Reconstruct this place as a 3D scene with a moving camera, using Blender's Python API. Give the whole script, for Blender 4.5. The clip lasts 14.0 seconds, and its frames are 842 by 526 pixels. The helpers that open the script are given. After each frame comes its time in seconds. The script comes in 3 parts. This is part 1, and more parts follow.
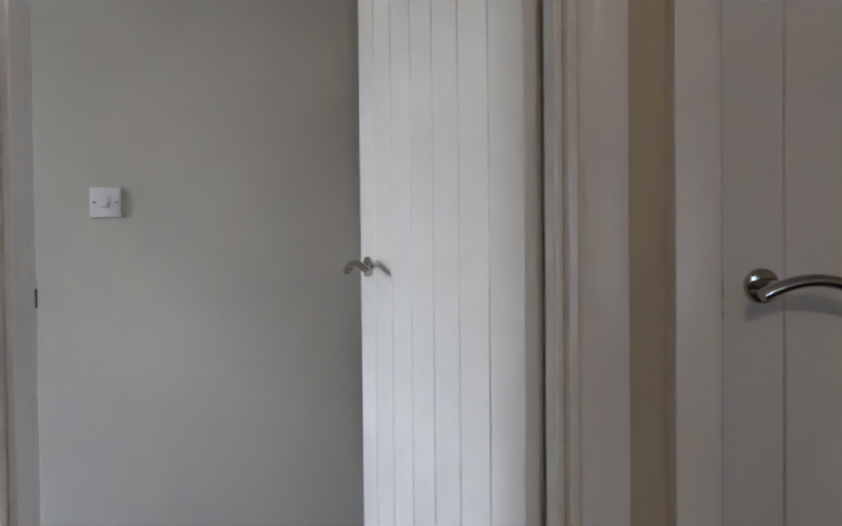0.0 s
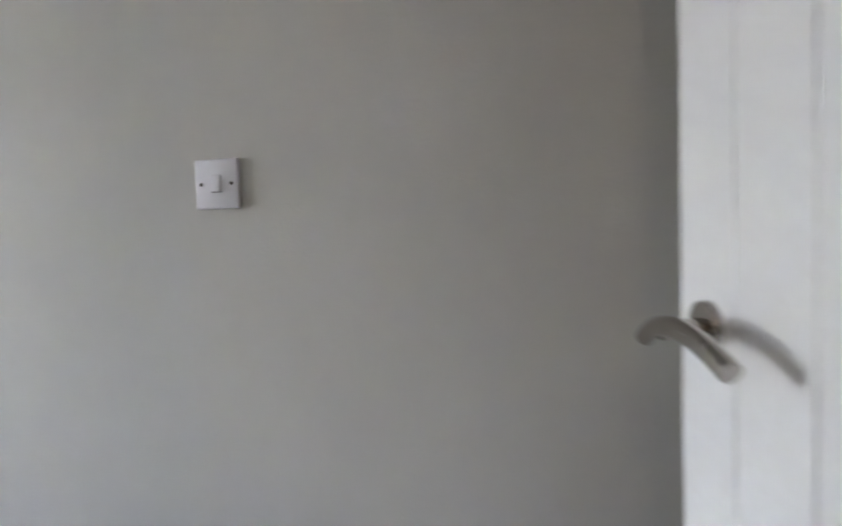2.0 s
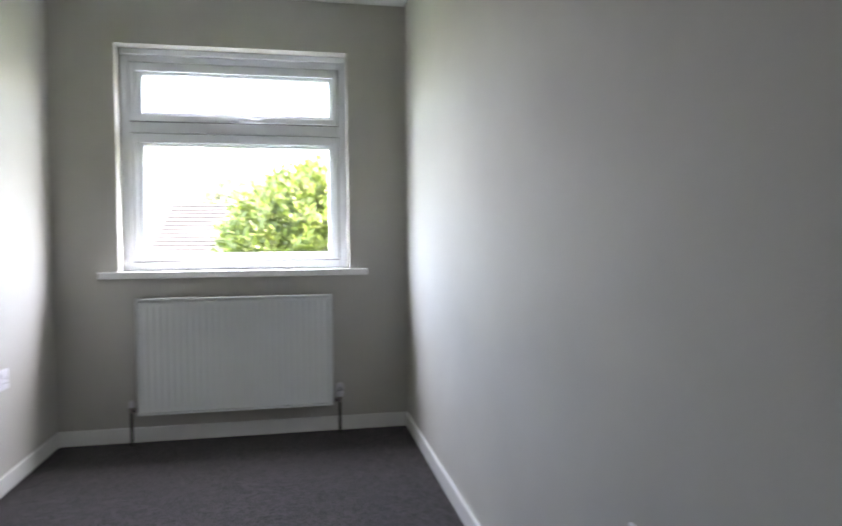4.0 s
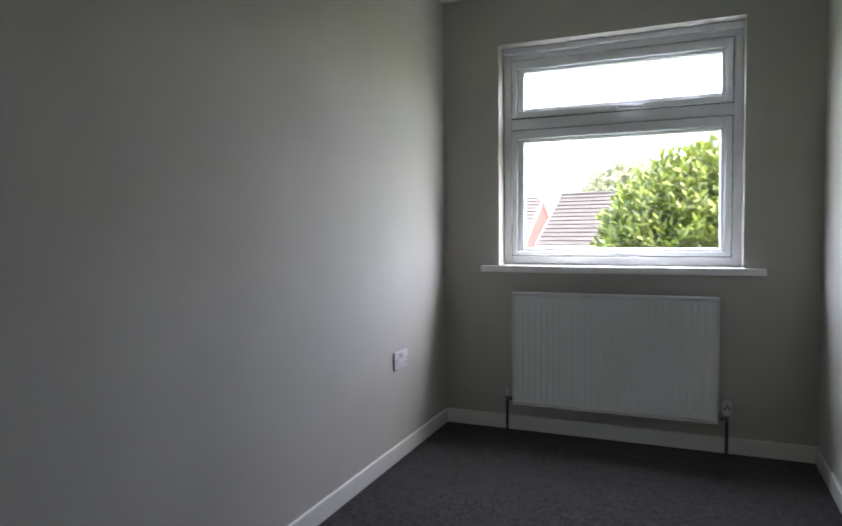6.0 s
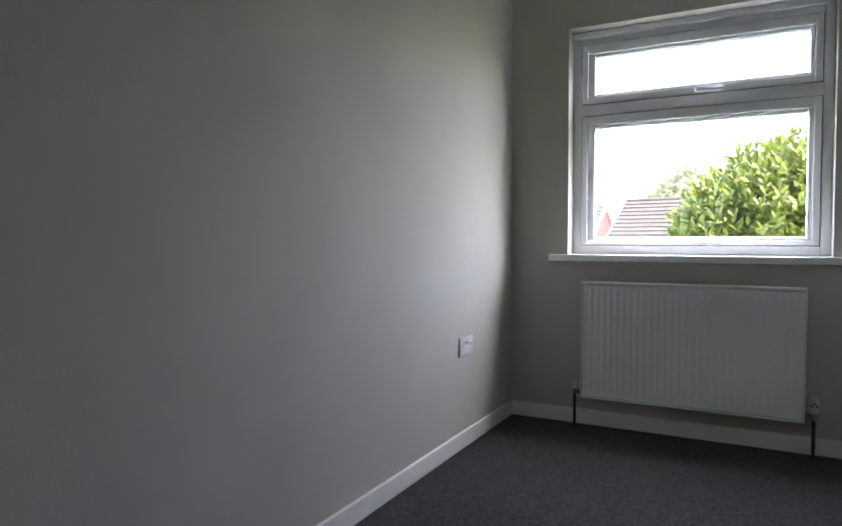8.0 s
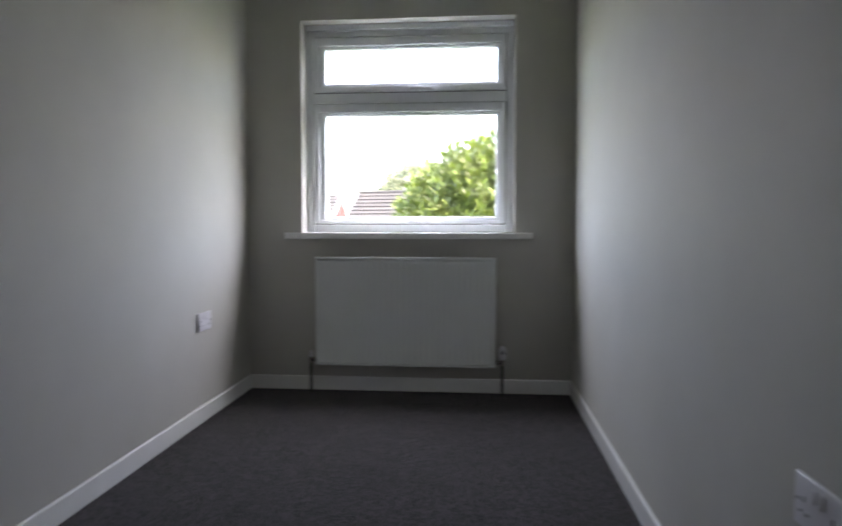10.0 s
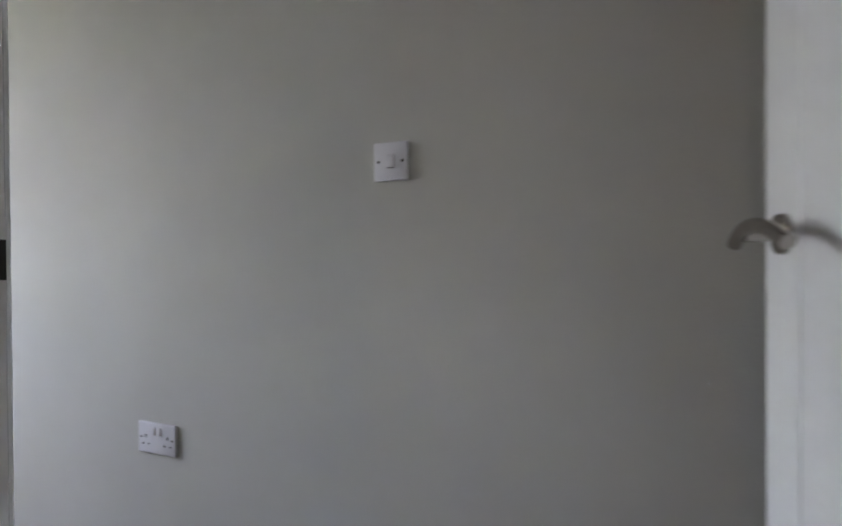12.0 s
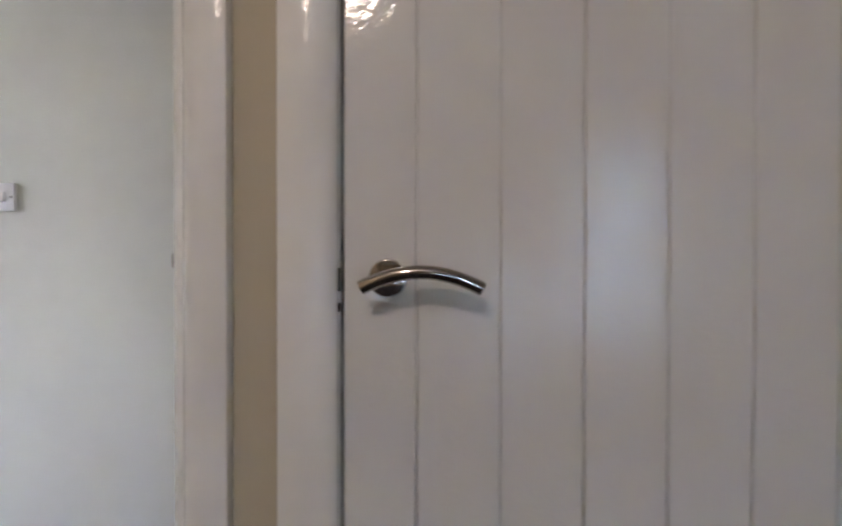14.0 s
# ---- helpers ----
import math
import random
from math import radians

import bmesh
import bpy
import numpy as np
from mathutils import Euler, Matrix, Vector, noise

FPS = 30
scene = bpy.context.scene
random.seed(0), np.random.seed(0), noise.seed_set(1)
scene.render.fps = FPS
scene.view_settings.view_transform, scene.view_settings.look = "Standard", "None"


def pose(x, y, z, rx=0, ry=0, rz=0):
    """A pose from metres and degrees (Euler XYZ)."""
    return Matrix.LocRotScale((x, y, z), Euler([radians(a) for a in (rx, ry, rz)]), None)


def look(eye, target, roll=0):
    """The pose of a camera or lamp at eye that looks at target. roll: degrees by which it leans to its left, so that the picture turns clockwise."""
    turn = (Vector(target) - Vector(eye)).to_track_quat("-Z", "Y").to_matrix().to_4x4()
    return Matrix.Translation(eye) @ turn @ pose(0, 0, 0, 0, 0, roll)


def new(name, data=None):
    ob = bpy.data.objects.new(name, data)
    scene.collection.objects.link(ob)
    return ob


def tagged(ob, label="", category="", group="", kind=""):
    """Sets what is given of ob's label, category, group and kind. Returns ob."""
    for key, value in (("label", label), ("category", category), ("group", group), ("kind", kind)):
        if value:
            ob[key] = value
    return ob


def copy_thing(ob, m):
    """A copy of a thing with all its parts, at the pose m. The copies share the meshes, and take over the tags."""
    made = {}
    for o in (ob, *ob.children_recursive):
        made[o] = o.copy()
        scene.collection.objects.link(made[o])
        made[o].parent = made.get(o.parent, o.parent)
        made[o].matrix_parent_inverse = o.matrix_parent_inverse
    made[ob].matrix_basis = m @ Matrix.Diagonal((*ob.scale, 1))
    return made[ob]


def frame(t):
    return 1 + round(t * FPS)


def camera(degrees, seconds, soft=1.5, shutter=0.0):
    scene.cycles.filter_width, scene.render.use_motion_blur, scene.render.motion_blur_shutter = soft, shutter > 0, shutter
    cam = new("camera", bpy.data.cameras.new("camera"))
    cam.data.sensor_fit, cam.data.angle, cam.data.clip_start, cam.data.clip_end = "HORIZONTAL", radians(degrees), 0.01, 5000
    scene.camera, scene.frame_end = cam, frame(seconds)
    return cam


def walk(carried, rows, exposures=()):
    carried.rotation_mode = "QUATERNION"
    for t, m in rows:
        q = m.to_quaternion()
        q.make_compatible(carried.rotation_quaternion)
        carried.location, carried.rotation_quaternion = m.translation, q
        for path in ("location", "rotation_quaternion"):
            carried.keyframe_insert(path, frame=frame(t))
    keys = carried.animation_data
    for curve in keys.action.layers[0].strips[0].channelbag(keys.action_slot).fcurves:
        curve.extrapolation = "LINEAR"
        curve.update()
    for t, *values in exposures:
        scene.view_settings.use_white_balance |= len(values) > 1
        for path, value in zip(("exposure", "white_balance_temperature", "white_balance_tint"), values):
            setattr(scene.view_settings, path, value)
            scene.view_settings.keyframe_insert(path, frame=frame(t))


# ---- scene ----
cam = camera(66.9, 14.0, soft=1.8, shutter=0.4)
ROWS = [
    (0, pose(-0.094, -4.004, 1.047, 89.05, 0.59, -96.33)),
    (0.3, pose(-0.067, -4.037, 1.058, 88.78, 0.45, -92.05)),
    (0.5, pose(-0.031, -4.065, 1.061, 88.78, 0.29, -89.43)),
    (0.8, pose(0.079, -4.080, 1.047, 88.77, 0.26, -87.09)),
    (1, pose(0.237, -4.092, 1.048, 88.46, 0.33, -85.14)),
    (1.2, pose(0.339, -4.089, 1.069, 88.24, 0.35, -83.96)),
    (1.5, pose(0.501, -4.039, 1.109, 87.22, 0.81, -82.36)),
    (1.8, pose(0.694, -3.987, 1.118, 86.09, 1.51, -79.12)),
    (2, pose(0.862, -3.969, 1.113, 86.77, 1.97, -73.11)),
    (2.5, pose(1.055, -3.779, 1.151, 85.00, 0.62, -62.26)),
    (3, pose(1.194, -3.649, 1.155, 85.27, 0.87, -47.17)),
    (3.3, pose(1.268, -3.607, 1.144, 86.34, 0.33, -35.33)),
    (3.5, pose(1.329, -3.570, 1.163, 86.13, 0.56, -25.91)),
    (4, pose(1.235, -3.552, 1.058, 87.88, 0.45, -10.91)),
    (4.2, pose(1.227, -3.531, 1.069, 87.69, 0.40, -6.77)),
    (6.5, pose(1.294, -3.363, 1.104, 87.12, 0.51, 26.87)),
    (7, pose(1.257, -3.362, 1.071, 87.62, 0.19, 28.44)),
    (7.2, pose(1.238, -3.362, 1.061, 87.73, 0.11, 28.79)),
    (9.5, pose(1.277, -3.450, 0.881, 86.89, 0.13, 17.50)),
    (10, pose(1.306, -3.559, 0.926, 86.86, -0.02, 5.02)),
    (10.5, pose(1.306, -3.665, 0.982, 86.63, -0.36, -7.95)),
    (11, pose(1.123, -3.784, 0.993, 87.49, -1.25, -28.38)),
    (11.5, pose(0.823, -3.909, 1.008, 88.26, 0.59, -49.79)),
    (12, pose(0.597, -4.007, 0.989, 89.41, 0.37, -63.03)),
    (12.5, pose(0.476, -4.198, 1.007, 89.40, -0.43, -69.44)),
    (12.7, pose(0.435, -4.288, 1.002, 89.95, -0.75, -71.48)),
    (13, pose(0.265, -4.386, 1.012, 90.26, -1.69, -76.94)),
    (13.2, pose(0.191, -4.476, 1.028, 89.67, -0.89, -77.98)),
    (13.5, pose(0.063, -4.571, 1.038, 89.30, -0.40, -81.10)),
    (14, pose(-0.093, -4.651, 1.026, 89.23, -0.10, -88.33)),
]
KELVIN, TINT = 7080, 19
STOPS = [(0, 6.6), (1.5, 6.55), (2.0, 6.65), (2.5, 6.85), (3, 6.4), (3.5, 6.0), (4.0, 5.35), (4.2, 5.2), (6.5, 4.35), (9.5, 4.5), (10.5, 4.2), (11, 4.3), (11.5, 5.3), (12, 5.95), (12.5, 6.3), (13, 6.5), (14, 7.4)]
EXPOSURES = [(t, stops, KELVIN, TINT) for t, stops in STOPS]
walk(cam, ROWS, EXPOSURES)

# ---- world and lamps ----
world = bpy.data.worlds.new("world")
scene.world = world
world.use_nodes = True
nt = world.node_tree
sky = nt.nodes.new("ShaderNodeTexSky")
sky.sky_type = "NISHITA"
sky.sun_disc = False
sky.sun_elevation = radians(62)
sky.sun_rotation = radians(110)
sky.air_density = 1.0
sky.dust_density = 4.0
sky.ozone_density = 1.0
back = nt.nodes["Background"]
back.inputs["Strength"].default_value = 0.15
nt.links.new(sky.outputs[0], back.inputs["Color"])

sun_data = bpy.data.lights.new("sun", "SUN")
sun_data.energy = 0.05
sun_data.angle = radians(40)
sun_data.color = (1.0, 0.96, 0.9)
sun = new("sun", sun_data)
sun.matrix_world = look((0, 0, 20), (-4.4, 1.6, 11.2))

LAMP_AT = (-1.15, -4.24, 2.19)
bulb_data = bpy.data.lights.new("bulb_light", "POINT")
bulb_data.energy = 0.175
bulb_data.shadow_soft_size = 0.06
bulb_data.color = (1.0, 0.89, 0.79)
bulb_light = new("bulb_light", bulb_data)
bulb_light.matrix_world = pose(*LAMP_AT)

# daylight of the sky, standing in the glass of the window: strips that face down into the room, as the sky does
DAY_TILT, DAY_POWER = 50, 1.0
for strip_z, strip_h in ((1.049, 0.114), (1.165, 0.114), (1.281, 0.114), (1.397, 0.114), (1.513, 0.114), (1.804, 0.095), (1.900, 0.095)):
    day_data = bpy.data.lights.new("window_daylight", "AREA")
    day_data.shape = "RECTANGLE"
    day_data.size, day_data.size_y = 0.98, strip_h
    day_data.spread = radians(165)
    day_data.energy = DAY_POWER * strip_h / 0.76
    day_data.color = (0.80, 0.90, 1.0)
    window_daylight = new("window_daylight", day_data)
    window_daylight.matrix_world = pose(0.921, 0.166, strip_z, DAY_TILT - 90, 0, 0)

# ---- plan, in metres ----
W = 1.835            # inner width of the room
ZC = 2.352           # ceiling
WALL_X0, WALL_X1 = 0.748, 0.848    # door wall, landing face and room face
Y_RET = -3.40        # north face of the return wall beside the doorway
Y_JL, Y_JR = -3.567, -4.300        # clear faces of the door lining
Y_D2 = -4.5225       # latch edge of the closed landing door
LAND_X, LAND_Y = -3.8, -6.6        # far corners of the landing
SILL_Z, HEAD_Z = 0.901, 2.083
WX0, WX1 = 0.317, 1.511
DOOR_H = 1.985


# ---- materials ----
def mat(name, colour, rough=0.5, metal=0.0, vary=0.06, scale=6.0, bump=0.0, bump_scale=80.0, coat=0.0, rand=0.0):
    m = bpy.data.materials.new(name)
    m.use_nodes = True
    t = m.node_tree
    b = t.nodes["Principled BSDF"]
    b.inputs["Roughness"].default_value = rough
    b.inputs["Metallic"].default_value = metal
    b.inputs["Coat Weight"].default_value = coat
    b.inputs["Coat Roughness"].default_value = 0.12
    co = t.nodes.new("ShaderNodeTexCoord")
    n1 = t.nodes.new("ShaderNodeTexNoise")
    n1.inputs["Scale"].default_value = scale
    n1.inputs["Detail"].default_value = 5.0
    t.links.new(co.outputs["Object"], n1.inputs["Vector"])
    r = t.nodes.new("ShaderNodeMapRange")
    r.inputs["From Min"].default_value, r.inputs["From Max"].default_value = 0.3, 0.7
    r.inputs["To Min"].default_value, r.inputs["To Max"].default_value = 1 - vary, 1 + vary
    t.links.new(n1.outputs["Fac"], r.inputs["Value"])
    mul = t.nodes.new("ShaderNodeVectorMath")
    mul.operation = "SCALE"
    mul.inputs[0].default_value = colour[:3]
    t.links.new(r.outputs["Result"], mul.inputs["Scale"])
    last = mul.outputs["Vector"]
    if rand:
        oi = t.nodes.new("ShaderNodeObjectInfo")
        rr = t.nodes.new("ShaderNodeMapRange")
        rr.inputs["To Min"].default_value, rr.inputs["To Max"].default_value = 1 - rand, 1 + rand
        t.links.new(oi.outputs["Random"], rr.inputs["Value"])
        m2 = t.nodes.new("ShaderNodeVectorMath")
        m2.operation = "SCALE"
        t.links.new(last, m2.inputs[0])
        t.links.new(rr.outputs["Result"], m2.inputs["Scale"])
        last = m2.outputs["Vector"]
    t.links.new(last, b.inputs["Base Color"])
    if bump:
        n2 = t.nodes.new("ShaderNodeTexNoise")
        n2.inputs["Scale"].default_value = bump_scale
        n2.inputs["Detail"].default_value = 4.0
        t.links.new(co.outputs["Object"], n2.inputs["Vector"])
        bp = t.nodes.new("ShaderNodeBump")
        bp.inputs["Strength"].default_value = bump
        bp.inputs["Distance"].default_value = 0.004
        t.links.new(n2.outputs["Fac"], bp.inputs["Height"])
        t.links.new(bp.outputs["Normal"], b.inputs["Normal"])
    return m


M_WALL = mat("room_paint", (0.45, 0.434, 0.40), 0.75, vary=0.05, scale=2.2, bump=0.16, bump_scale=140)
M_LAND = mat("landing_paint", (0.48, 0.42, 0.32), 0.75, vary=0.03, scale=3.0, bump=0.12, bump_scale=160)
M_CEIL = mat("ceiling_paint", (0.66, 0.66, 0.645), 0.85, vary=0.02, bump=0.1, bump_scale=120)
M_TRIM = mat("white_satin_trim", (0.78, 0.775, 0.76), 0.15, vary=0.03, scale=9, bump=0.13, bump_scale=55)
M_GLOSS = mat("white_gloss_door", (0.68, 0.675, 0.667), 0.10, vary=0.03, scale=5, bump=0.16, bump_scale=70)
M_UPVC = mat("white_upvc", (0.76, 0.775, 0.80), 0.25, vary=0.02, scale=4)
M_PLATE = mat("white_plastic", (0.60, 0.585, 0.615), 0.3, vary=0.01)
M_RAD = mat("radiator_enamel", (0.76, 0.78, 0.77), 0.3, vary=0.02, scale=4, bump=0.03, bump_scale=60)
M_CHROME = mat("polished_chrome", (0.44, 0.41, 0.385), 0.07, metal=1.0, vary=0.08, scale=30)
# near-black for printed marks, dark edges and the painted shade of holes
M_DARK = mat("dark_print_and_hole_shade", (0.02, 0.018, 0.016), 0.6)
M_PIPE = mat("dark_copper_pipe", (0.045, 0.034, 0.028), 0.45, metal=0.4, vary=0.2, scale=20)
M_RUBBER = mat("black_seal", (0.02, 0.02, 0.02), 0.6)


def carpet_material():
    m = mat("grey_carpet", (0.0185, 0.0137, 0.0155), 0.95, vary=0.15, scale=2.5, bump=1.0, bump_scale=420)
    t = m.node_tree
    b = t.nodes["Principled BSDF"]
    old = b.inputs["Base Color"].links[0].from_socket
    co = t.nodes.new("ShaderNodeTexCoord")
    n = t.nodes.new("ShaderNodeTexVoronoi")
    n.inputs["Scale"].default_value = 105.0
    t.links.new(co.outputs["Object"], n.inputs["Vector"])
    r = t.nodes.new("ShaderNodeMapRange")
    r.inputs["From Min"].default_value, r.inputs["From Max"].default_value = 0.32, 0.78
    r.inputs["To Min"].default_value, r.inputs["To Max"].default_value = 0.15, 2.5
    t.links.new(n.outputs["Color"], r.inputs["Value"])
    s = t.nodes.new("ShaderNodeVectorMath")
    s.operation = "SCALE"
    t.links.new(old, s.inputs[0])
    t.links.new(r.outputs["Result"], s.inputs["Scale"])
    t.links.new(s.outputs["Vector"], b.inputs["Base Color"])
    b.inputs["Sheen Weight"].default_value = 0.1
    return m


M_CARPET = carpet_material()


def glass_material():
    m = bpy.data.materials.new("window_glass")
    m.use_nodes = True
    t = m.node_tree
    t.nodes.clear()
    out = t.nodes.new("ShaderNodeOutputMaterial")
    tr = t.nodes.new("ShaderNodeBsdfTransparent")
    tr.inputs["Color"].default_value = (0.94, 0.96, 0.95, 1)
    gl = t.nodes.new("ShaderNodeBsdfGlossy")
    gl.inputs["Roughness"].default_value = 0.02
    mx = t.nodes.new("ShaderNodeMixShader")
    mx.inputs[0].default_value = 0.04
    t.links.new(tr.outputs[0], mx.inputs[1])
    t.links.new(gl.outputs[0], mx.inputs[2])
    t.links.new(mx.outputs[0], out.inputs[0])
    return m


M_GLASS = glass_material()


# frosting is added so the unseen landing panes spread their light evenly
def frosted_material():
    m = bpy.data.materials.new("frosted_glass")
    m.use_nodes = True
    t = m.node_tree
    t.nodes.clear()
    out = t.nodes.new("ShaderNodeOutputMaterial")
    tl = t.nodes.new("ShaderNodeBsdfTranslucent")
    tl.inputs["Color"].default_value = (0.30, 0.32, 0.335, 1)
    gl = t.nodes.new("ShaderNodeBsdfGlossy")
    gl.inputs["Roughness"].default_value = 0.35
    mx = t.nodes.new("ShaderNodeMixShader")
    mx.inputs[0].default_value = 0.06
    t.links.new(tl.outputs[0], mx.inputs[1])
    t.links.new(gl.outputs[0], mx.inputs[2])
    t.links.new(mx.outputs[0], out.inputs[0])
    return m


M_FROST = frosted_material()


def leaf_material(name, colour, rand=0.35, through_light=0.30):
    m = mat(name, colour, 0.38, vary=0.25, scale=3.0, rand=rand)
    t = m.node_tree
    b = t.nodes["Principled BSDF"]
    b.inputs["Specular IOR Level"].default_value = 0.5
    geo = t.nodes.new("ShaderNodeNewGeometry")
    rr = t.nodes.new("ShaderNodeMapRange")
    rr.inputs["To Min"].default_value, rr.inputs["To Max"].default_value = 0.55, 1.5
    t.links.new(geo.outputs["Random Per Island"], rr.inputs["Value"])
    s = t.nodes.new("ShaderNodeVectorMath")
    s.operation = "SCALE"
    t.links.new(b.inputs["Base Color"].links[0].from_socket, s.inputs[0])
    t.links.new(rr.outputs["Result"], s.inputs["Scale"])
    t.links.new(s.outputs["Vector"], b.inputs["Base Color"])
    tl = t.nodes.new("ShaderNodeBsdfTranslucent")
    t.links.new(s.outputs["Vector"], tl.inputs["Color"])
    mx = t.nodes.new("ShaderNodeMixShader")
    mx.inputs[0].default_value = through_light
    out = t.nodes["Material Output"]
    t.links.new(b.outputs[0], mx.inputs[1])
    t.links.new(tl.outputs[0], mx.inputs[2])
    t.links.new(mx.outputs[0], out.inputs["Surface"])
    return m


M_LEAF = leaf_material("laurel_leaf", (0.098, 0.132, 0.021))
# distance haze is painted into this foliage as a paler base colour
M_FAR_HAZED = leaf_material("far_foliage_hazed", (0.40, 0.43, 0.26), through_light=0.5)
M_BARK = mat("bark", (0.12, 0.09, 0.06), 0.9, vary=0.3, scale=12, bump=0.6, bump_scale=30)
M_TILE = mat("concrete_roof_tile", (0.047, 0.043, 0.040), 0.85, vary=0.25, scale=5, bump=0.3, bump_scale=30, rand=0.16)
M_BRICK = mat("red_brick", (0.17, 0.052, 0.047), 0.85, vary=0.15, scale=5, bump=0.3, bump_scale=40, rand=0.15)
M_GRASS = mat("ground_grass", (0.07, 0.10, 0.03), 0.95, vary=0.3, scale=1.5)


# ---- mesh helpers ----
def box(bm, x0, x1, y0, y1, z0, z1):
    m = Matrix.LocRotScale(((x0 + x1) / 2, (y0 + y1) / 2, (z0 + z1) / 2), None, (abs(x1 - x0), abs(y1 - y0), abs(z1 - z0)))
    return bmesh.ops.create_cube(bm, size=1.0, matrix=m)["verts"]


def bevel_all(bm, w, seg=2, angle=30):
    edges = [e for e in bm.edges if len(e.link_faces) == 2 and e.calc_face_angle() > radians(angle)]
    bmesh.ops.bevel(bm, geom=edges, offset=w, segments=seg, profile=0.5, affect="EDGES", clamp_overlap=True)


def cyl(bm, a, b, r0, r1=None, seg=20):
    a, b = Vector(a), Vector(b)
    d = b - a
    m = Matrix.Translation((a + b) / 2) @ d.to_track_quat("Z", "Y").to_matrix().to_4x4()
    return bmesh.ops.create_cone(bm, cap_ends=True, segments=seg, radius1=r0, radius2=r0 if r1 is None else r1, depth=d.length, matrix=m)["verts"]


def tube(bm, path, radius, seg=14):
    rings = []
    for i, p in enumerate(path):
        d = (Vector(path[min(i + 1, len(path) - 1)]) - Vector(path[max(i - 1, 0)])).normalized()
        side = d.cross(Vector((0, 0, 1)))
        side = side.normalized() if side.length > 1e-4 else Vector((1, 0, 0))
        up = side.cross(d)
        rings.append([bm.verts.new(Vector(p) + radius * (math.cos(a) * side + math.sin(a) * up)) for a in (2 * math.pi * k / seg for k in range(seg))])
    for r0, r1 in zip(rings, rings[1:]):
        for k in range(seg):
            bm.faces.new((r0[k], r0[(k + 1) % seg], r1[(k + 1) % seg], r1[k]))
    bm.faces.new(rings[0][::-1])
    bm.faces.new(rings[-1])


def finish(name, bm, material, smooth=False):
    bmesh.ops.recalc_face_normals(bm, faces=bm.faces[:])
    me = bpy.data.meshes.new(name)
    bm.to_mesh(me)
    bm.free()
    me.materials.append(material)
    if smooth:
        for p in me.polygons:
            p.use_smooth = True
        me.set_sharp_from_angle(angle=radians(35))
    return me


def part(name, bm, material, parent, label="", smooth=False):
    ob = new(name, finish(name, bm, material, smooth))
    ob.parent = parent
    if label:
        tagged(ob, label)
    return ob


def thing(name, label, category, m=None, group="", kind=""):
    ob = new(name)
    ob.empty_display_size = 0.1
    if m is not None:
        ob.matrix_world = m
    return tagged(ob, label, category, group, kind)


def structure(name, boxes, material, label, category, bevel=0.0):
    bm = bmesh.new()
    for b in boxes:
        box(bm, *b)
    if bevel:
        bevel_all(bm, bevel)
    return tagged(new(name, finish(name, bm, material)), label, category, kind="structure")


# ---- the room and the landing ----
structure("floor", [(0, W, Y_RET, 0, -0.12, 0), (LAND_X, W, LAND_Y, Y_RET, -0.12, 0)], M_CARPET, "dark purple-grey speckled cut-pile carpet", "carpet")
structure("ceiling", [(-0.1, W + 0.1, Y_RET, 0.205, ZC, ZC + 0.15), (LAND_X - 0.1, W + 0.1, LAND_Y - 0.1, Y_RET, ZC, ZC + 0.15)], M_CEIL, "plain white painted ceiling", "ceiling")
structure("wall_north", [(-0.1, WX0, 0, 0.205, 0, ZC), (WX1, W + 0.1, 0, 0.205, 0, ZC), (WX0, WX1, 0, 0.205, 0, SILL_Z - 0.037), (WX0, WX1, 0, 0.205, HEAD_Z, ZC)],
          M_WALL, "pale stone-grey painted window wall with a deep opening", "wall")
structure("wall_east", [(W, W + 0.1, LAND_Y - 0.1, 0, 0, ZC)], M_WALL, "pale stone-grey painted plaster wall", "wall")
structure("wall_west", [(-0.1, 0, Y_RET, 0, 0, ZC)], M_WALL, "pale stone-grey painted plaster wall", "wall")
structure("wall_return", [(-0.1, WALL_X1, Y_RET - 0.05, Y_RET, 0, ZC)], M_WALL, "pale stone-grey painted return wall beside the doorway", "wall")
structure("wall_landing_north", [(LAND_X - 0.1, WALL_X0, Y_RET - 0.06, Y_RET - 0.052, 0, ZC)], M_LAND, "magnolia painted landing wall", "wall")
LIN = 0.028
D2Y0, D2Y1 = Y_D2 + 0.004, Y_D2 - 0.765
structure("wall_door", [(WALL_X0 + 0.002, WALL_X1, Y_JL + LIN, Y_RET - 0.05, 0, ZC), (WALL_X0 + 0.002, WALL_X1, D2Y0 + LIN, Y_JR - LIN, 0, ZC),
                        (WALL_X0 + 0.002, WALL_X1, LAND_Y, D2Y1 - LIN, 0, ZC), (WALL_X0 + 0.002, WALL_X1, Y_JR - LIN, Y_JL + LIN, DOOR_H + 0.035, ZC),
                        (WALL_X0 + 0.002, WALL_X1, D2Y1 - LIN, D2Y0 + LIN, DOOR_H + 0.035, ZC)], M_WALL, "painted plaster wall with two doorways", "wall")
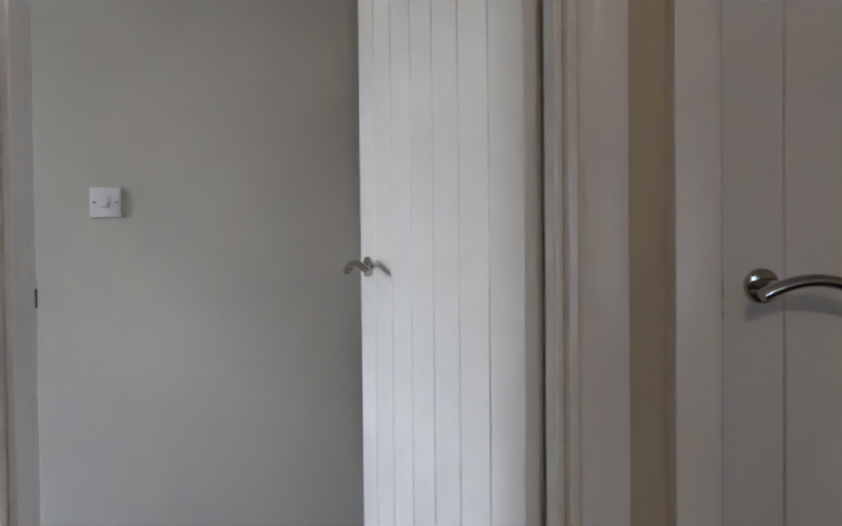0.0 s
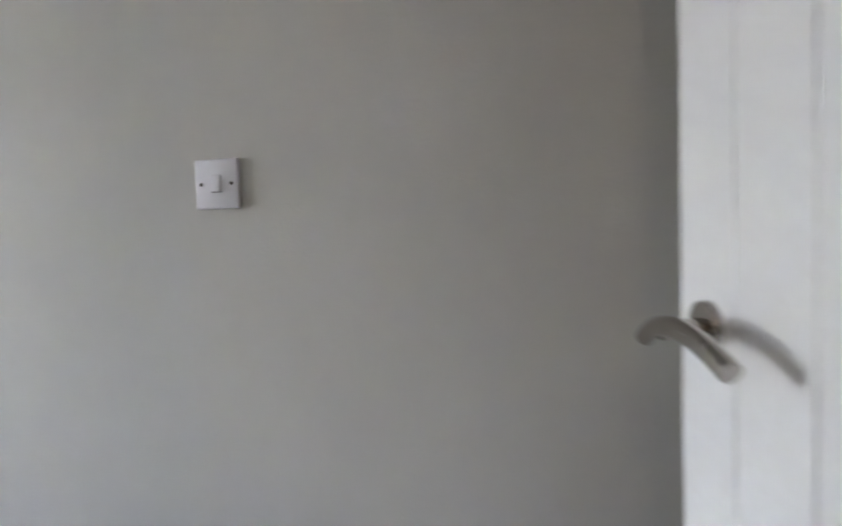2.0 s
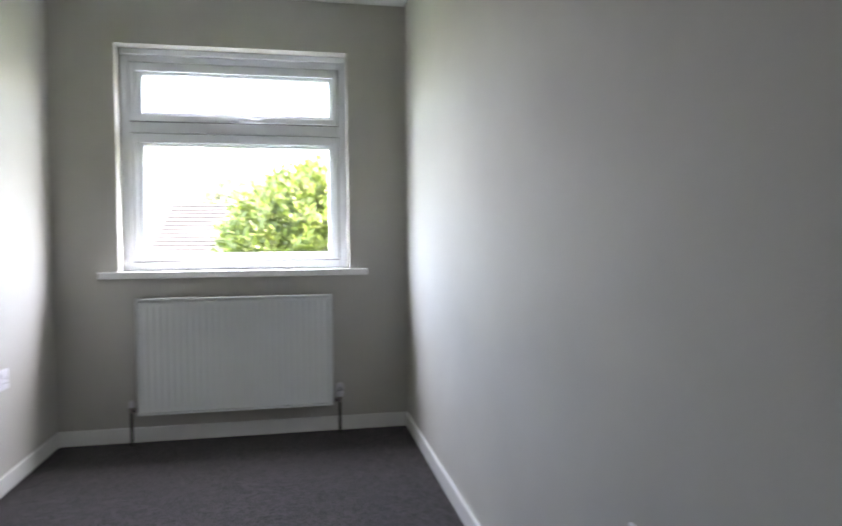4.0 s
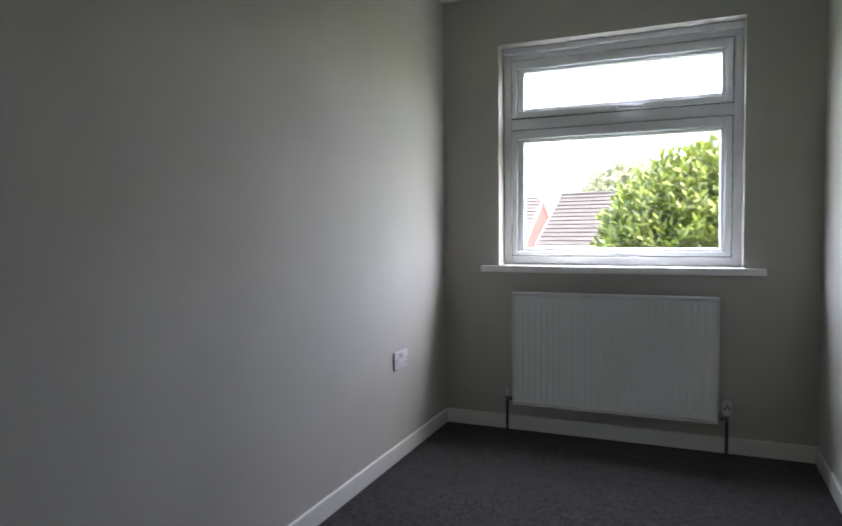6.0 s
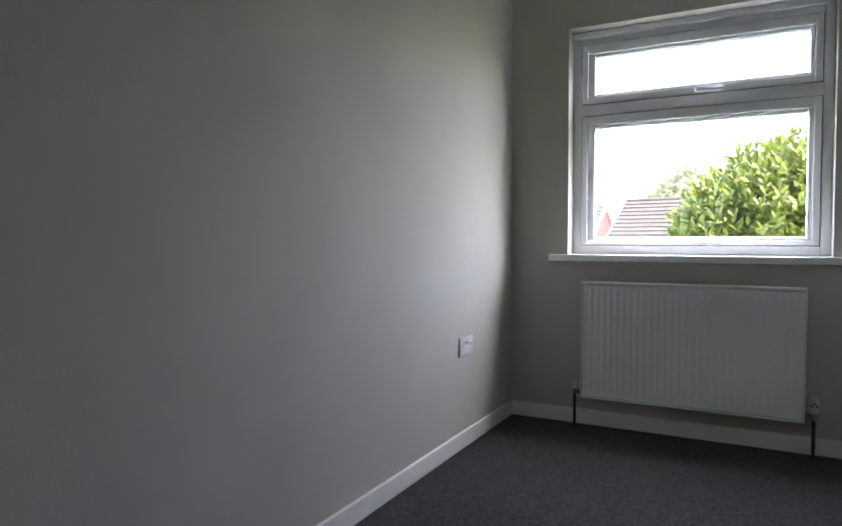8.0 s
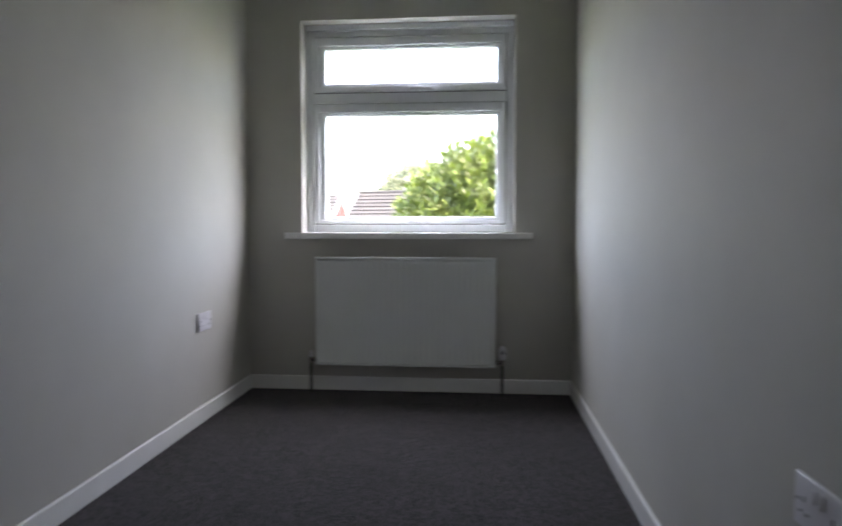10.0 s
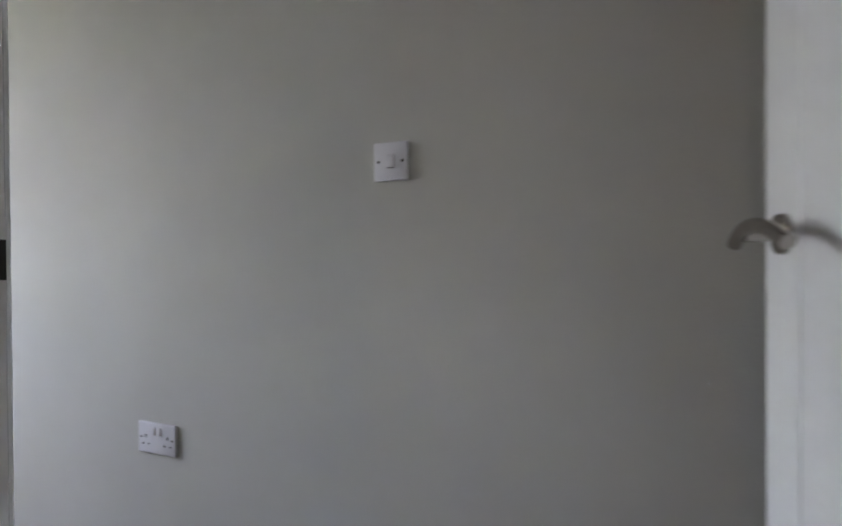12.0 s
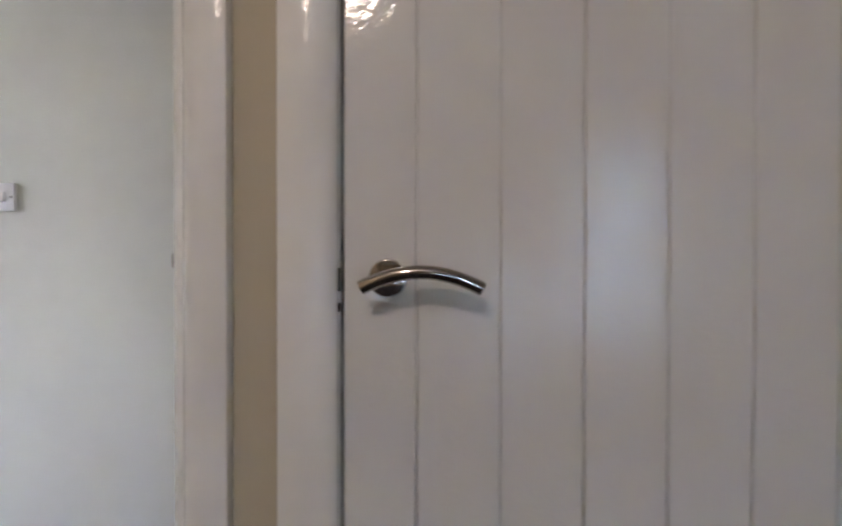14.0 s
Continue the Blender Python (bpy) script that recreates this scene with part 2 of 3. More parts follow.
structure("wall_landing_east", [(WALL_X0 - 0.001, WALL_X0 + 0.002, D2Y0 + LIN, Y_JR - LIN, 0, ZC), (WALL_X0 - 0.001, WALL_X0 + 0.002, LAND_Y, D2Y1 - LIN, 0, ZC),
                                (WALL_X0 - 0.001, WALL_X0 + 0.002, Y_JL + LIN, Y_RET - 0.06, 0, ZC),
                                (WALL_X0 - 0.001, WALL_X0 + 0.002, Y_JR - LIN, Y_JL + LIN, DOOR_H + 0.035, ZC),
                                (WALL_X0 - 0.001, WALL_X0 + 0.002, D2Y1 - LIN, D2Y0 + LIN, DOOR_H + 0.035, ZC)], M_LAND, "magnolia painted landing wall", "wall")
structure("wall_nook_south", [(WALL_X1, W, -4.52, -4.42, 0, ZC)], M_WALL, "pale stone-grey painted wall behind the open door", "wall")
LWY0, LWY1, LWZ0, LWZ1 = -5.46, -4.94, 0.14, 1.04
structure("wall_landing_south", [(LAND_X - 0.1, W, LAND_Y - 0.1, LAND_Y, 0, ZC)], M_LAND, "magnolia painted landing wall", "wall")
CWY0, CWY1, CWZ0, CWZ1 = -6.54, -5.70, 0.30, 1.95
structure("wall_landing_west", [(LAND_X - 0.1, LAND_X, LAND_Y, CWY0, 0, ZC), (LAND_X - 0.1, LAND_X, CWY1, LWY0, 0, ZC), (LAND_X - 0.1, LAND_X, LWY1, Y_RET, 0, ZC),
                                (LAND_X - 0.1, LAND_X, LWY0, LWY1, 0, LWZ0), (LAND_X - 0.1, LAND_X, LWY0, LWY1, LWZ1, ZC),
                                (LAND_X - 0.1, LAND_X, CWY0, CWY1, 0, CWZ0), (LAND_X - 0.1, LAND_X, CWY0, CWY1, CWZ1, ZC)],
          M_LAND, "magnolia painted landing wall with two window openings", "wall")


def skirting(boxes):
    bm = bmesh.new()
    for x0, x1, y0, y1 in boxes:
        box(bm, x0, x1, y0, y1, 0.0, 0.081)
    bevel_all(bm, 0.006, 2)
    return tagged(new("baseboard", finish("baseboard", bm, M_TRIM)), "white gloss skirting board with a rounded top edge", "skirting", kind="structure")


SK = 0.015
skirting([(0.0, W, -SK, 0.0)])
skirting([(W - SK, W, -4.42, -SK)])
skirting([(0.0, SK, Y_RET, -SK)])
skirting([(SK, WALL_X1 + SK, Y_RET, Y_RET + SK)])
skirting([(WALL_X1, W - SK, -4.42, -4.42 + SK)])
skirting([(WALL_X0 - 0.016, WALL_X0 - 0.001, LAND_Y, D2Y1 - 0.1)])


# ---- the window ----
def ring(bm, x0, x1, z0, z1, y0, y1, wl, wr, wb, wt):
    box(bm, x0, x0 + wl, y0, y1, z0, z1)
    box(bm, x1 - wr, x1, y0, y1, z0, z1)
    box(bm, x0 + wl, x1 - wr, y0, y1, z0, z0 + wb)
    box(bm, x0 + wl, x1 - wr, y0, y1, z1 - wt, z1)


def window_handle(parent, x, z, y):
    bm = bmesh.new()
    box(bm, x - 0.016, x + 0.016, y - 0.012, y, z - 0.013, z + 0.013)
    bevel_all(bm, 0.004, 2)
    h = part("window_handle", bm, M_UPVC, parent, "white pivoting window handle", True)
    bm = bmesh.new()
    tube(bm, [(x - 0.006, y - 0.010, z + 0.002), (x + 0.004, y - 0.032, z + 0.004), (x + 0.03, y - 0.038, z), (x + 0.07, y - 0.036, z - 0.004), (x + 0.118, y - 0.032, z - 0.002)], 0.0100, 10)
    part("lever", bm, M_PLATE, h, "", True)


def build_window():
    w = thing("window_1", "white plastic framed window with a small top light", "window", kind="structure")
    y0, y1 = 0.105, 0.175
    g = 0.004
    bm = bmesh.new()
    ring(bm, WX0, WX1, SILL_Z, HEAD_Z, y0, y1, 0.044, 0.044, 0.045, 0.066)
    box(bm, WX0 + 0.044, WX1 - 0.044, y0, y1, 1.641, 1.700)
    bevel_all(bm, 0.005, 2)
    part("window_frame", bm, M_UPVC, w)
    bm = bmesh.new()
    box(bm, WX0 + 0.004, WX1 - 0.004, y0 - 0.026, y0, HEAD_Z - 0.034, HEAD_Z - 0.002)
    bevel_all(bm, 0.003, 1)
    part("head_trim", bm, M_UPVC, w)
    for z0, z1, gz0, gz1, hz in ((SILL_Z + 0.045, 1.641, 0.991, 1.570, 0.962), (1.700, HEAD_Z - 0.066, 1.755, 1.948, 1.714)):
        bm = bmesh.new()
        sx0, sx1 = WX0 + 0.044, WX1 - 0.044
        ring(bm, sx0 + g, sx1 - g, z0 + g, z1 - g, y0 - 0.010, y1 - 0.01, 0.030, 0.030, gz0 - z0 - g - 0.018, z1 - g - gz1 - 0.018)
        bevel_all(bm, 0.004, 2)
        s = part("sash", bm, M_UPVC, w)
        bm = bmesh.new()
        ring(bm, sx0 + g + 0.030, sx1 - g - 0.030, gz0 - 0.018, gz1 + 0.018, y0 + 0.004, y1 - 0.02, 0.036, 0.022, 0.018, 0.018)
        bevel_all(bm, 0.006, 2)
        part("glazing_bead", bm, M_UPVC, s)
        bm = bmesh.new()
        ring(bm, sx0, sx1, z0, z1, y0 + 0.012, y0 + 0.02, g, g, g, g)
        part("seal", bm, M_RUBBER, s, "dark rubber seal")
        bm = bmesh.new()
        box(bm, sx0 + 0.045, sx1 - 0.045, 0.148, 0.154, gz0 - 0.012, gz1 + 0.012)
        p = part("pane", bm, M_GLASS, s, "clear glass pane")
        p.visible_shadow = False
        window_handle(s, (WX0 + WX1) / 2 + 0.02, hz, y0 - 0.010)
    bm = bmesh.new()
    box(bm, 0.224, 1.608, -0.045, 0.0, SILL_Z - 0.036, SILL_Z - 0.001)
    box(bm, WX0 + 0.001, WX1 - 0.001, 0.0, 0.170, SILL_Z - 0.036, SILL_Z - 0.001)
    bmesh.ops.remove_doubles(bm, verts=bm.verts[:], dist=1e-5)
    bevel_all(bm, 0.004, 2)
    part("window_sill", bm, M_TRIM, w, "white gloss painted window board")


build_window()


# ---- the radiator ----
def build_radiator():
    x0, x1, z0, z1, yf = 0.412, 1.412, 0.161, 0.766, -0.092
    r = thing("radiator", "white enamelled single panel radiator below the window", "radiator", pose(0, 0, 0))
    n = 30
    zs = [z0 + 0.0165, z0 + 0.034, z0 + 0.041, z1 - 0.046, z1 - 0.039, z1 - 0.020]
    bm = bmesh.new()
    cols = []
    pitch = (x1 - x0 - 0.036) / n
    xs = []
    for i in range(n):
        a = x0 + 0.018 + i * pitch
        for f, d in ((0.02, 0.0), (0.19, 1.0), (0.45, 1.0), (0.62, 0.0)):
            xs.append((a + (f + 0.14) * pitch, d))
    xs = [(x0 + 0.0115, 0.0)] + xs + [(x1 - 0.0115, 0.0)]
    for x, d in xs:
        cols.append([bm.verts.new((x, yf + (0.0055 * d if 2 <= k <= 3 else 0.0), z)) for k, z in enumerate(zs)])
    for c0, c1 in zip(cols, cols[1:]):
        for k in range(len(zs) - 1):
            bm.faces.new((c0[k], c1[k], c1[k + 1], c0[k + 1]))
    ext = bmesh.ops.extrude_face_region(bm, geom=bm.faces[:])
    for v in ext["geom"]:
        if isinstance(v, bmesh.types.BMVert):
            v.co.y = yf + 0.016
    part("front_panel", bm, M_RAD, r, "white pressed steel panel with vertical flutes", True)
    bm = bmesh.new()
    ring(bm, x0, x1, z0, z1, yf - 0.003, yf + 0.016, 0.0070, 0.0070, 0.0115, 0.014)
    bevel_all(bm, 0.0025, 2)
    part("rim", bm, M_RAD, r)
    bm = bmesh.new()
    box(bm, x0 + 0.005, x1 - 0.005, yf + 0.026, yf + 0.0295, z0 + 0.008, z1 - 0.010)
    part("back_panel", bm, M_RAD, r)
    bm = bmesh.new()
    box(bm, x0 + 0.001, x0 + 0.004, yf + 0.016, -0.030, z0 + 0.02, z1 - 0.004)
    part("side_panel", bm, M_RAD, r)
    bm = bmesh.new()
    box(bm, x1 - 0.004, x1 - 0.001, yf + 0.016, -0.030, z0 + 0.02, z1 - 0.004)
    part("side_panel", bm, M_RAD, r)
    bm = bmesh.new()
    for i in range(34):
        a = x0 + 0.012 + i * 0.0287
        box(bm, a, a + 0.018, yf + 0.020, -0.032, z1 - 0.009, z1 - 0.005)
    for z in (z1 - 0.008,):
        box(bm, x0 + 0.004, x1 - 0.004, yf + 0.016, yf + 0.022, z, z + 0.004)
        box(bm, x0 + 0.004, x1 - 0.004, -0.034, -0.030, z, z + 0.004)
    part("top_grille", bm, M_RAD, r)
    for x in (x0 + 0.15, x1 - 0.15):
        bm = bmesh.new()
        box(bm, x - 0.015, x + 0.015, -0.076, 0.0, z0 + 0.05, z1 - 0.05)
        part("wall_bracket", bm, M_RAD, r)
    # thermostatic valve
    xv, yv = x1 + 0.036, -0.062
    bm = bmesh.new()
    cyl(bm, (xv, yv, z0 + 0.012), (xv, yv, z0 + 0.042), 0.013, seg=14)
    cyl(bm, (xv, yv, z0 + 0.024), (x1 - 0.004, yv, z0 + 0.024), 0.010, seg=14)
    cyl(bm, (xv - 0.012, yv, z0 + 0.024), (xv - 0.026, yv, z0 + 0.024), 0.014, seg=6)
    v = part("valve", bm, M_CHROME, r, "chrome radiator valve body", True)
    bm = bmesh.new()
    cyl(bm, (xv, yv, z0 + 0.042), (xv, yv, z0 + 0.060), 0.017, 0.021, 24)
    cyl(bm, (xv, yv, z0 + 0.060), (xv, yv, z0 + 0.104), 0.0215, 0.0205, 24)
    cyl(bm, (xv, yv, z0 + 0.104), (xv, yv, z0 + 0.114), 0.018, 0.014, 24)
    for k in range(12):
        a = 2 * math.pi * k / 12
        box(bm, xv + 0.0205 * math.cos(a) - 0.002, xv + 0.0205 * math.cos(a) + 0.002, yv + 0.0205 * math.sin(a) - 0.002, yv + 0.0205 * math.sin(a) + 0.002, z0 + 0.07, z0 + 0.10)
    head = part("valve_head", bm, M_PLATE, v, "white thermostatic valve head", True)
    for k in range(3):
        bm = bmesh.new()
        a = -2.0 + 0.45 * k
        box(bm, xv + 0.0218 * math.cos(a) - 0.005, xv + 0.0218 * math.cos(a) + 0.005, yv + 0.0218 * math.sin(a) - 0.001, yv + 0.0218 * math.sin(a) + 0.001, z0 + 0.074 + 0.012 * (k % 2), z0 + 0.083 + 0.012 * (k % 2))
        part("dial_mark", bm, M_DARK, head, "dark printed dial mark")
    # lockshield valve
    xl = x0 - 0.036
    bm = bmesh.new()
    cyl(bm, (xl, yv, z0 + 0.012), (xl, yv, z0 + 0.040), 0.012, seg=14)
    cyl(bm, (xl, yv, z0 + 0.024), (x0 + 0.004, yv, z0 + 0.024), 0.010, seg=14)
    cyl(bm, (xl + 0.012, yv, z0 + 0.024), (xl + 0.026, yv, z0 + 0.024), 0.014, seg=6)
    v = part("valve", bm, M_CHROME, r, "chrome lockshield valve body", True)
    bm = bmesh.new()
    cyl(bm, (xl, yv, z0 + 0.040), (xl, yv, z0 + 0.074), 0.0125, 0.011, 16)
    part("valve_cap", bm, M_PLATE, v, "white plastic valve cap", True)
    for x in (xv, xl):
        bm = bmesh.new()
        cyl(bm, (x, yv, 0.0), (x, yv, z0 + 0.014), 0.0078, seg=14)
        part("pipe", bm, M_PIPE, r, "dark copper pipe into the floor", True)


build_radiator()


# ---- switches and sockets; local x to the viewer's right, y into the wall, z up ----
def plate(bm, w, h, d=0.009):
    box(bm, -w / 2, w / 2, -d, -0.0005, -h / 2, h / 2)
    bevel_all(bm, 0.0028, 3)


def build_switch(m):
    s = thing("light_switch", "white plastic single rocker light switch on the painted wall", "light switch", m)
    bm = bmesh.new()
    plate(bm, 0.086, 0.086)
    part("plate", bm, M_PLATE, s, "", True)
    bm = bmesh.new()
    vs = box(bm, -0.0098, 0.0098, -0.0140, -0.006, -0.0135, 0.0160)
    for v in vs:
        if v.co.z > 0 and v.co.y < -0.01:
            v.co.y += 0.0035
    bevel_all(bm, 0.0012, 2)
    part("rocker", bm, M_PLATE, s, "", True)
    # raised dark strip, painted in for the shade under the rocker
    bm = bmesh.new()
    box(bm, -0.0100, 0.0100, -0.0095, -0.0085, -0.0148, -0.0135)
    part("rocker_shade_strip", bm, M_DARK, s, "dark strip for the shade below the rocker")
    for x in (-0.0302, 0.0302):
        bm = bmesh.new()
        cyl(bm, (x, -0.0102, 0), (x, -0.004, 0), 0.0033, seg=14)
        part("screw", bm, M_PIPE, s, "dark screw head", True)
    return s


def build_socket(m):
    s = thing("wall_socket", "white plastic double switched socket low on the wall", "socket", m, group="double wall sockets")
    bm = bmesh.new()
    plate(bm, 0.146, 0.086)
    part("plate", bm, M_PLATE, s, "", True)
    for x in (-0.011, 0.011):
        bm = bmesh.new()
        vs = box(bm, x - 0.0065, x + 0.0065, -0.0135, -0.006, 0.010, 0.032)
        for v in vs:
            if v.co.z > 0.02 and v.co.y < -0.01:
                v.co.y += 0.003
        bevel_all(bm, 0.0011, 2)
        part("rocker", bm, M_PLATE, s, "", True)
    # raised dark blocks give the shade inside the pin holes by colour
    for x in (-0.042, 0.042):
        for dx, dz, w, h in ((0, 0.0045, 0.0042, 0.0085), (-0.011, -0.0175, 0.0068, 0.0045), (0.011, -0.0175, 0.0068, 0.0045)):
            bm = bmesh.new()
            box(bm, x + dx - w / 2, x + dx + w / 2, -0.0096, -0.006, dz - h / 2, dz + h / 2)
            part("pin_hole_shade", bm, M_DARK, s)
    for x in (-0.0603, 0.0603):
        bm = bmesh.new()
        cyl(bm, (x, -0.0100, 0), (x, -0.004, 0), 0.0032, seg=12)
        part("screw", bm, M_PIPE, s, "dark screw head", True)
    return s


build_switch(pose(W, -3.307, 1.200, 0, 0, -90))
socket = build_socket(pose(W, -2.560, 0.491, 0, 0, -90))
copy_thing(socket, pose(0, -0.626, 0.479, 0, 0, 90))


# ---- doors; local x from the hinge to the latch edge, y through the leaf, z up ----
def door_handle(parent, x, z, y, out, toward):
    """A lever on the face y; out: +1 or -1 along y; toward: the way along x in which the lever points."""
    bm = bmesh.new()
    cyl(bm, (x, y, z), (x, y + out * 0.009, z), 0.0258, 0.0244, 32)
    bevel_all(bm, 0.0015, 2, 40)
    h = part("door_handle", bm, M_CHROME, parent, "polished chrome round rose", True)
    bm = bmesh.new()
    cyl(bm, (x, y + out * 0.008, z), (x, y + out * 0.046, z), 0.0095, seg=20)
    part("neck", bm, M_CHROME, h, "", True)
    bm = bmesh.new()
    path = []
    for k in range(17):
        u = -0.030 + 0.152 * k / 16
        path.append((x + toward * u, y + out * (0.052 - 0.006 * ((u - 0.04) / 0.08) ** 2), z + 0.009 - 0.021 * ((u - 0.045) / 0.077) ** 2))
    tube(bm, path, 0.0092, 18)
    part("lever", bm, M_CHROME, h, "polished chrome arched lever", True)


def build_leaf(name, label, m, handles, w, first, handle_z):
    """A leaf of seven boards, w wide in all; first: the width of the trimmed board at the latch edge."""
    d = thing(name, label, "door", m, kind="structure")
    t, n = 0.035, 7
    bw = (w - first) / (n - 1)
    bm = bmesh.new()
    box(bm, 0.004, w - 0.004, 0.005, t - 0.005, 0.012, DOOR_H - 0.004)
    part("core", bm, M_GLOSS, d)
    def board_mesh(width):
        bm = bmesh.new()
        box(bm, 0.0008, width - 0.0008, 0.0, t, 0.010, DOOR_H - 0.002)
        es = [e for e in bm.edges if abs(e.verts[0].co.z - e.verts[1].co.z) > 0.5]
        bmesh.ops.bevel(bm, geom=es, offset=0.0030, segments=4, profile=0.5, affect="EDGES")
        me = finish("board", bm, M_GLOSS)
        for p in me.polygons:
            p.use_smooth = p.area < 0.03
        return me

    full, trimmed = board_mesh(bw), board_mesh(first)
    for i in range(n):
        b = new("board", full if i < n - 1 else trimmed)
        b.parent = d
        b.location = (i * bw, 0, 0)
    for y, out in handles:
        door_handle(d, w - 0.060, handle_z, y, out, -1)
    bm = bmesh.new()
    box(bm, w - 0.001, w + 0.0008, 0.006, t - 0.006, 0.94, 1.06)
    part("latch_plate", bm, M_CHROME, d, "chrome latch plate")
    for z in (0.20, 1.75):
        bm = bmesh.new()
        cyl(bm, (-0.004, 0.036, z - 0.04), (-0.004, 0.036, z + 0.04), 0.005, seg=12)
        part("hinge", bm, M_CHROME, d, "chrome butt hinge", True)
    return d


# open leaf: visible face on the local y = t side, the latch edge towards the switch wall
LEAF_A = radians(19.0)
HF = Vector((0.851, -4.2675, 0.0))
ux = Vector((math.cos(LEAF_A), math.sin(LEAF_A), 0))
uy = Vector((-math.sin(LEAF_A), math.cos(LEAF_A), 0))
leaf_m = Matrix.Translation(HF - 0.035 * uy) @ Matrix.Rotation(LEAF_A, 4, "Z")
build_leaf("door_1", "white gloss boarded door standing open into the room", leaf_m, [(0.035, 1), (0.0, -1)], 0.729, 0.102, 1.0133)
# closed landing door: hinge at the far end, face towards the landing
build_leaf("door_2", "white gloss boarded door, closed, on the landing", Matrix.Translation((WALL_X0 + 0.040, Y_D2 - 0.762, 0)) @ Matrix.Rotation(radians(90), 4, "Z"), [(0.035, 1)], 0.762, 0.098, 0.9946)


def architrave(bm, y_in, y_out, x_back, out, z1):
    """An upright moulding, 24 mm proud at its outer edge and rounded off to 5 mm at the edge beside the opening; out: -1 or +1, the way it stands proud."""
    d = y_out - y_in
    prof = [(1.0, -0.006), (1.0, 0.0205), (0.985, 0.0228), (0.96, 0.0235), (0.50, 0.0235)]
    prof += [(0.50 - 0.50 * math.sin(a), 0.0045 + 0.019 * math.cos(a)) for a in (radians(k) for k in (15, 30, 45, 60, 75, 90))]
    prof.append((0.0, -0.006))
    low, high = ([bm.verts.new((x_back + out * p, y_in + d * u, z)) for u, p in prof] for z in (0.0, z1))
    n = len(prof)
    for k in range(n):
        bm.faces.new((low[k], low[(k + 1) % n], high[(k + 1) % n], high[k]))
    bm.faces.new(low[::-1])
    bm.faces.new(high)


def door_frame(name, y_hi, y_lo, label, stop_x, strike_x, room_side=True, margin=0.012, width=0.064):
    f = thing(name, label, "door frame", kind="structure")
    xa, xb = (WALL_X0 - 0.004 if room_side else WALL_X0 + 0.002), WALL_X1 + 0.004
    for ya, yb, s in ((y_hi, y_hi + LIN, -1), (y_lo - LIN, y_lo, 1)):
        bm = bmesh.new()
        box(bm, xa, xb + (0.0100 if room_side and s > 0 else 0.0), ya, yb, 0, DOOR_H + 0.003)
        bevel_all(bm, 0.002, 1)
        part("jamb", bm, M_TRIM, f)
        bm = bmesh.new()
        yi = y_hi if s < 0 else y_lo
        box(bm, stop_x, stop_x + 0.044, min(yi, yi + s * 0.012), max(yi, yi + s * 0.012), 0, DOOR_H - 0.009)
        bevel_all(bm, 0.003, 2)
        part("door_stop", bm, M_TRIM, f)
    bm = bmesh.new()
    box(bm, xa, xb, y_lo - LIN, y_hi + LIN, DOOR_H + 0.003, DOOR_H + 0.031)
    part("head", bm, M_TRIM, f)
    bm = bmesh.new()
    box(bm, stop_x, stop_x + 0.044, y_lo + 0.012, y_hi - 0.012, DOOR_H - 0.009, DOOR_H + 0.003)
    part("door_stop", bm, M_TRIM, f)
    sides = [(WALL_X0 - 0.022, WALL_X0 - 0.0015)]
    if room_side:
        sides.append((WALL_X1 + 0.0005, WALL_X1 + 0.017))
    for x0, x1 in sides:
        for y0, y1 in ((y_hi + margin, y_hi + margin + width), (y_lo - margin - width, y_lo - margin)):
            if x0 > WALL_X0 and y0 < -4.3:
                continue
            bm = bmesh.new()
            y_in, y_out = (y0, y1) if y0 > y_lo else (y1, y0)
            if x0 < WALL_X0:
                architrave(bm, y_in, y_out, WALL_X0 - 0.0015, -1, DOOR_H + 0.085)
            else:
                architrave(bm, y_in, y_out, WALL_X1 + 0.0005, 1, DOOR_H + 0.085)
            part("architrave", bm, M_TRIM, f, "", True)
        bm = bmesh.new()
        box(bm, x0, x1, y_lo - margin, y_hi + margin, DOOR_H + 0.012, DOOR_H + 0.085)
        bevel_all(bm, 0.006, 3)
        part("architrave", bm, M_TRIM, f)
    bm = bmesh.new()
    box(bm, strike_x, strike_x + 0.024, y_hi - 0.0012, y_hi + 0.004, 0.960, 1.017)
    sp = part("strike_plate", bm, M_TRIM, f, "painted strike plate in the jamb")
    # dark block on the plate; its colour stands for shade in the hole
    bm = bmesh.new()
    box(bm, strike_x + 0.0170, strike_x + 0.0240, y_hi - 0.0014, y_hi + 0.006, 0.975, 1.002)
    part("latch_hole_shade", bm, M_DARK, sp)
    if not room_side:
        for z0, z1 in ((0.977, 1.008), (0.950, 0.962)):
            bm = bmesh.new()
            box(bm, WALL_X0 - 0.0072, WALL_X0 + 0.006, y_hi - 0.0012, y_hi + 0.0052, z0, z1)
            bevel_all(bm, 0.0008, 1)
            part("strike_lip", bm, M_DARK, f, "dark worn edge of the strike plate")
    return f


door_frame("door_frame_1", Y_JL, Y_JR, "white gloss door lining and flat architrave round the doorway", 0.766, 0.826)
door_frame("door_frame_2", D2Y0, D2Y1, "white gloss door lining and flat architrave round the closed door", 0.789, 0.757, False, 0.0012, 0.0773)


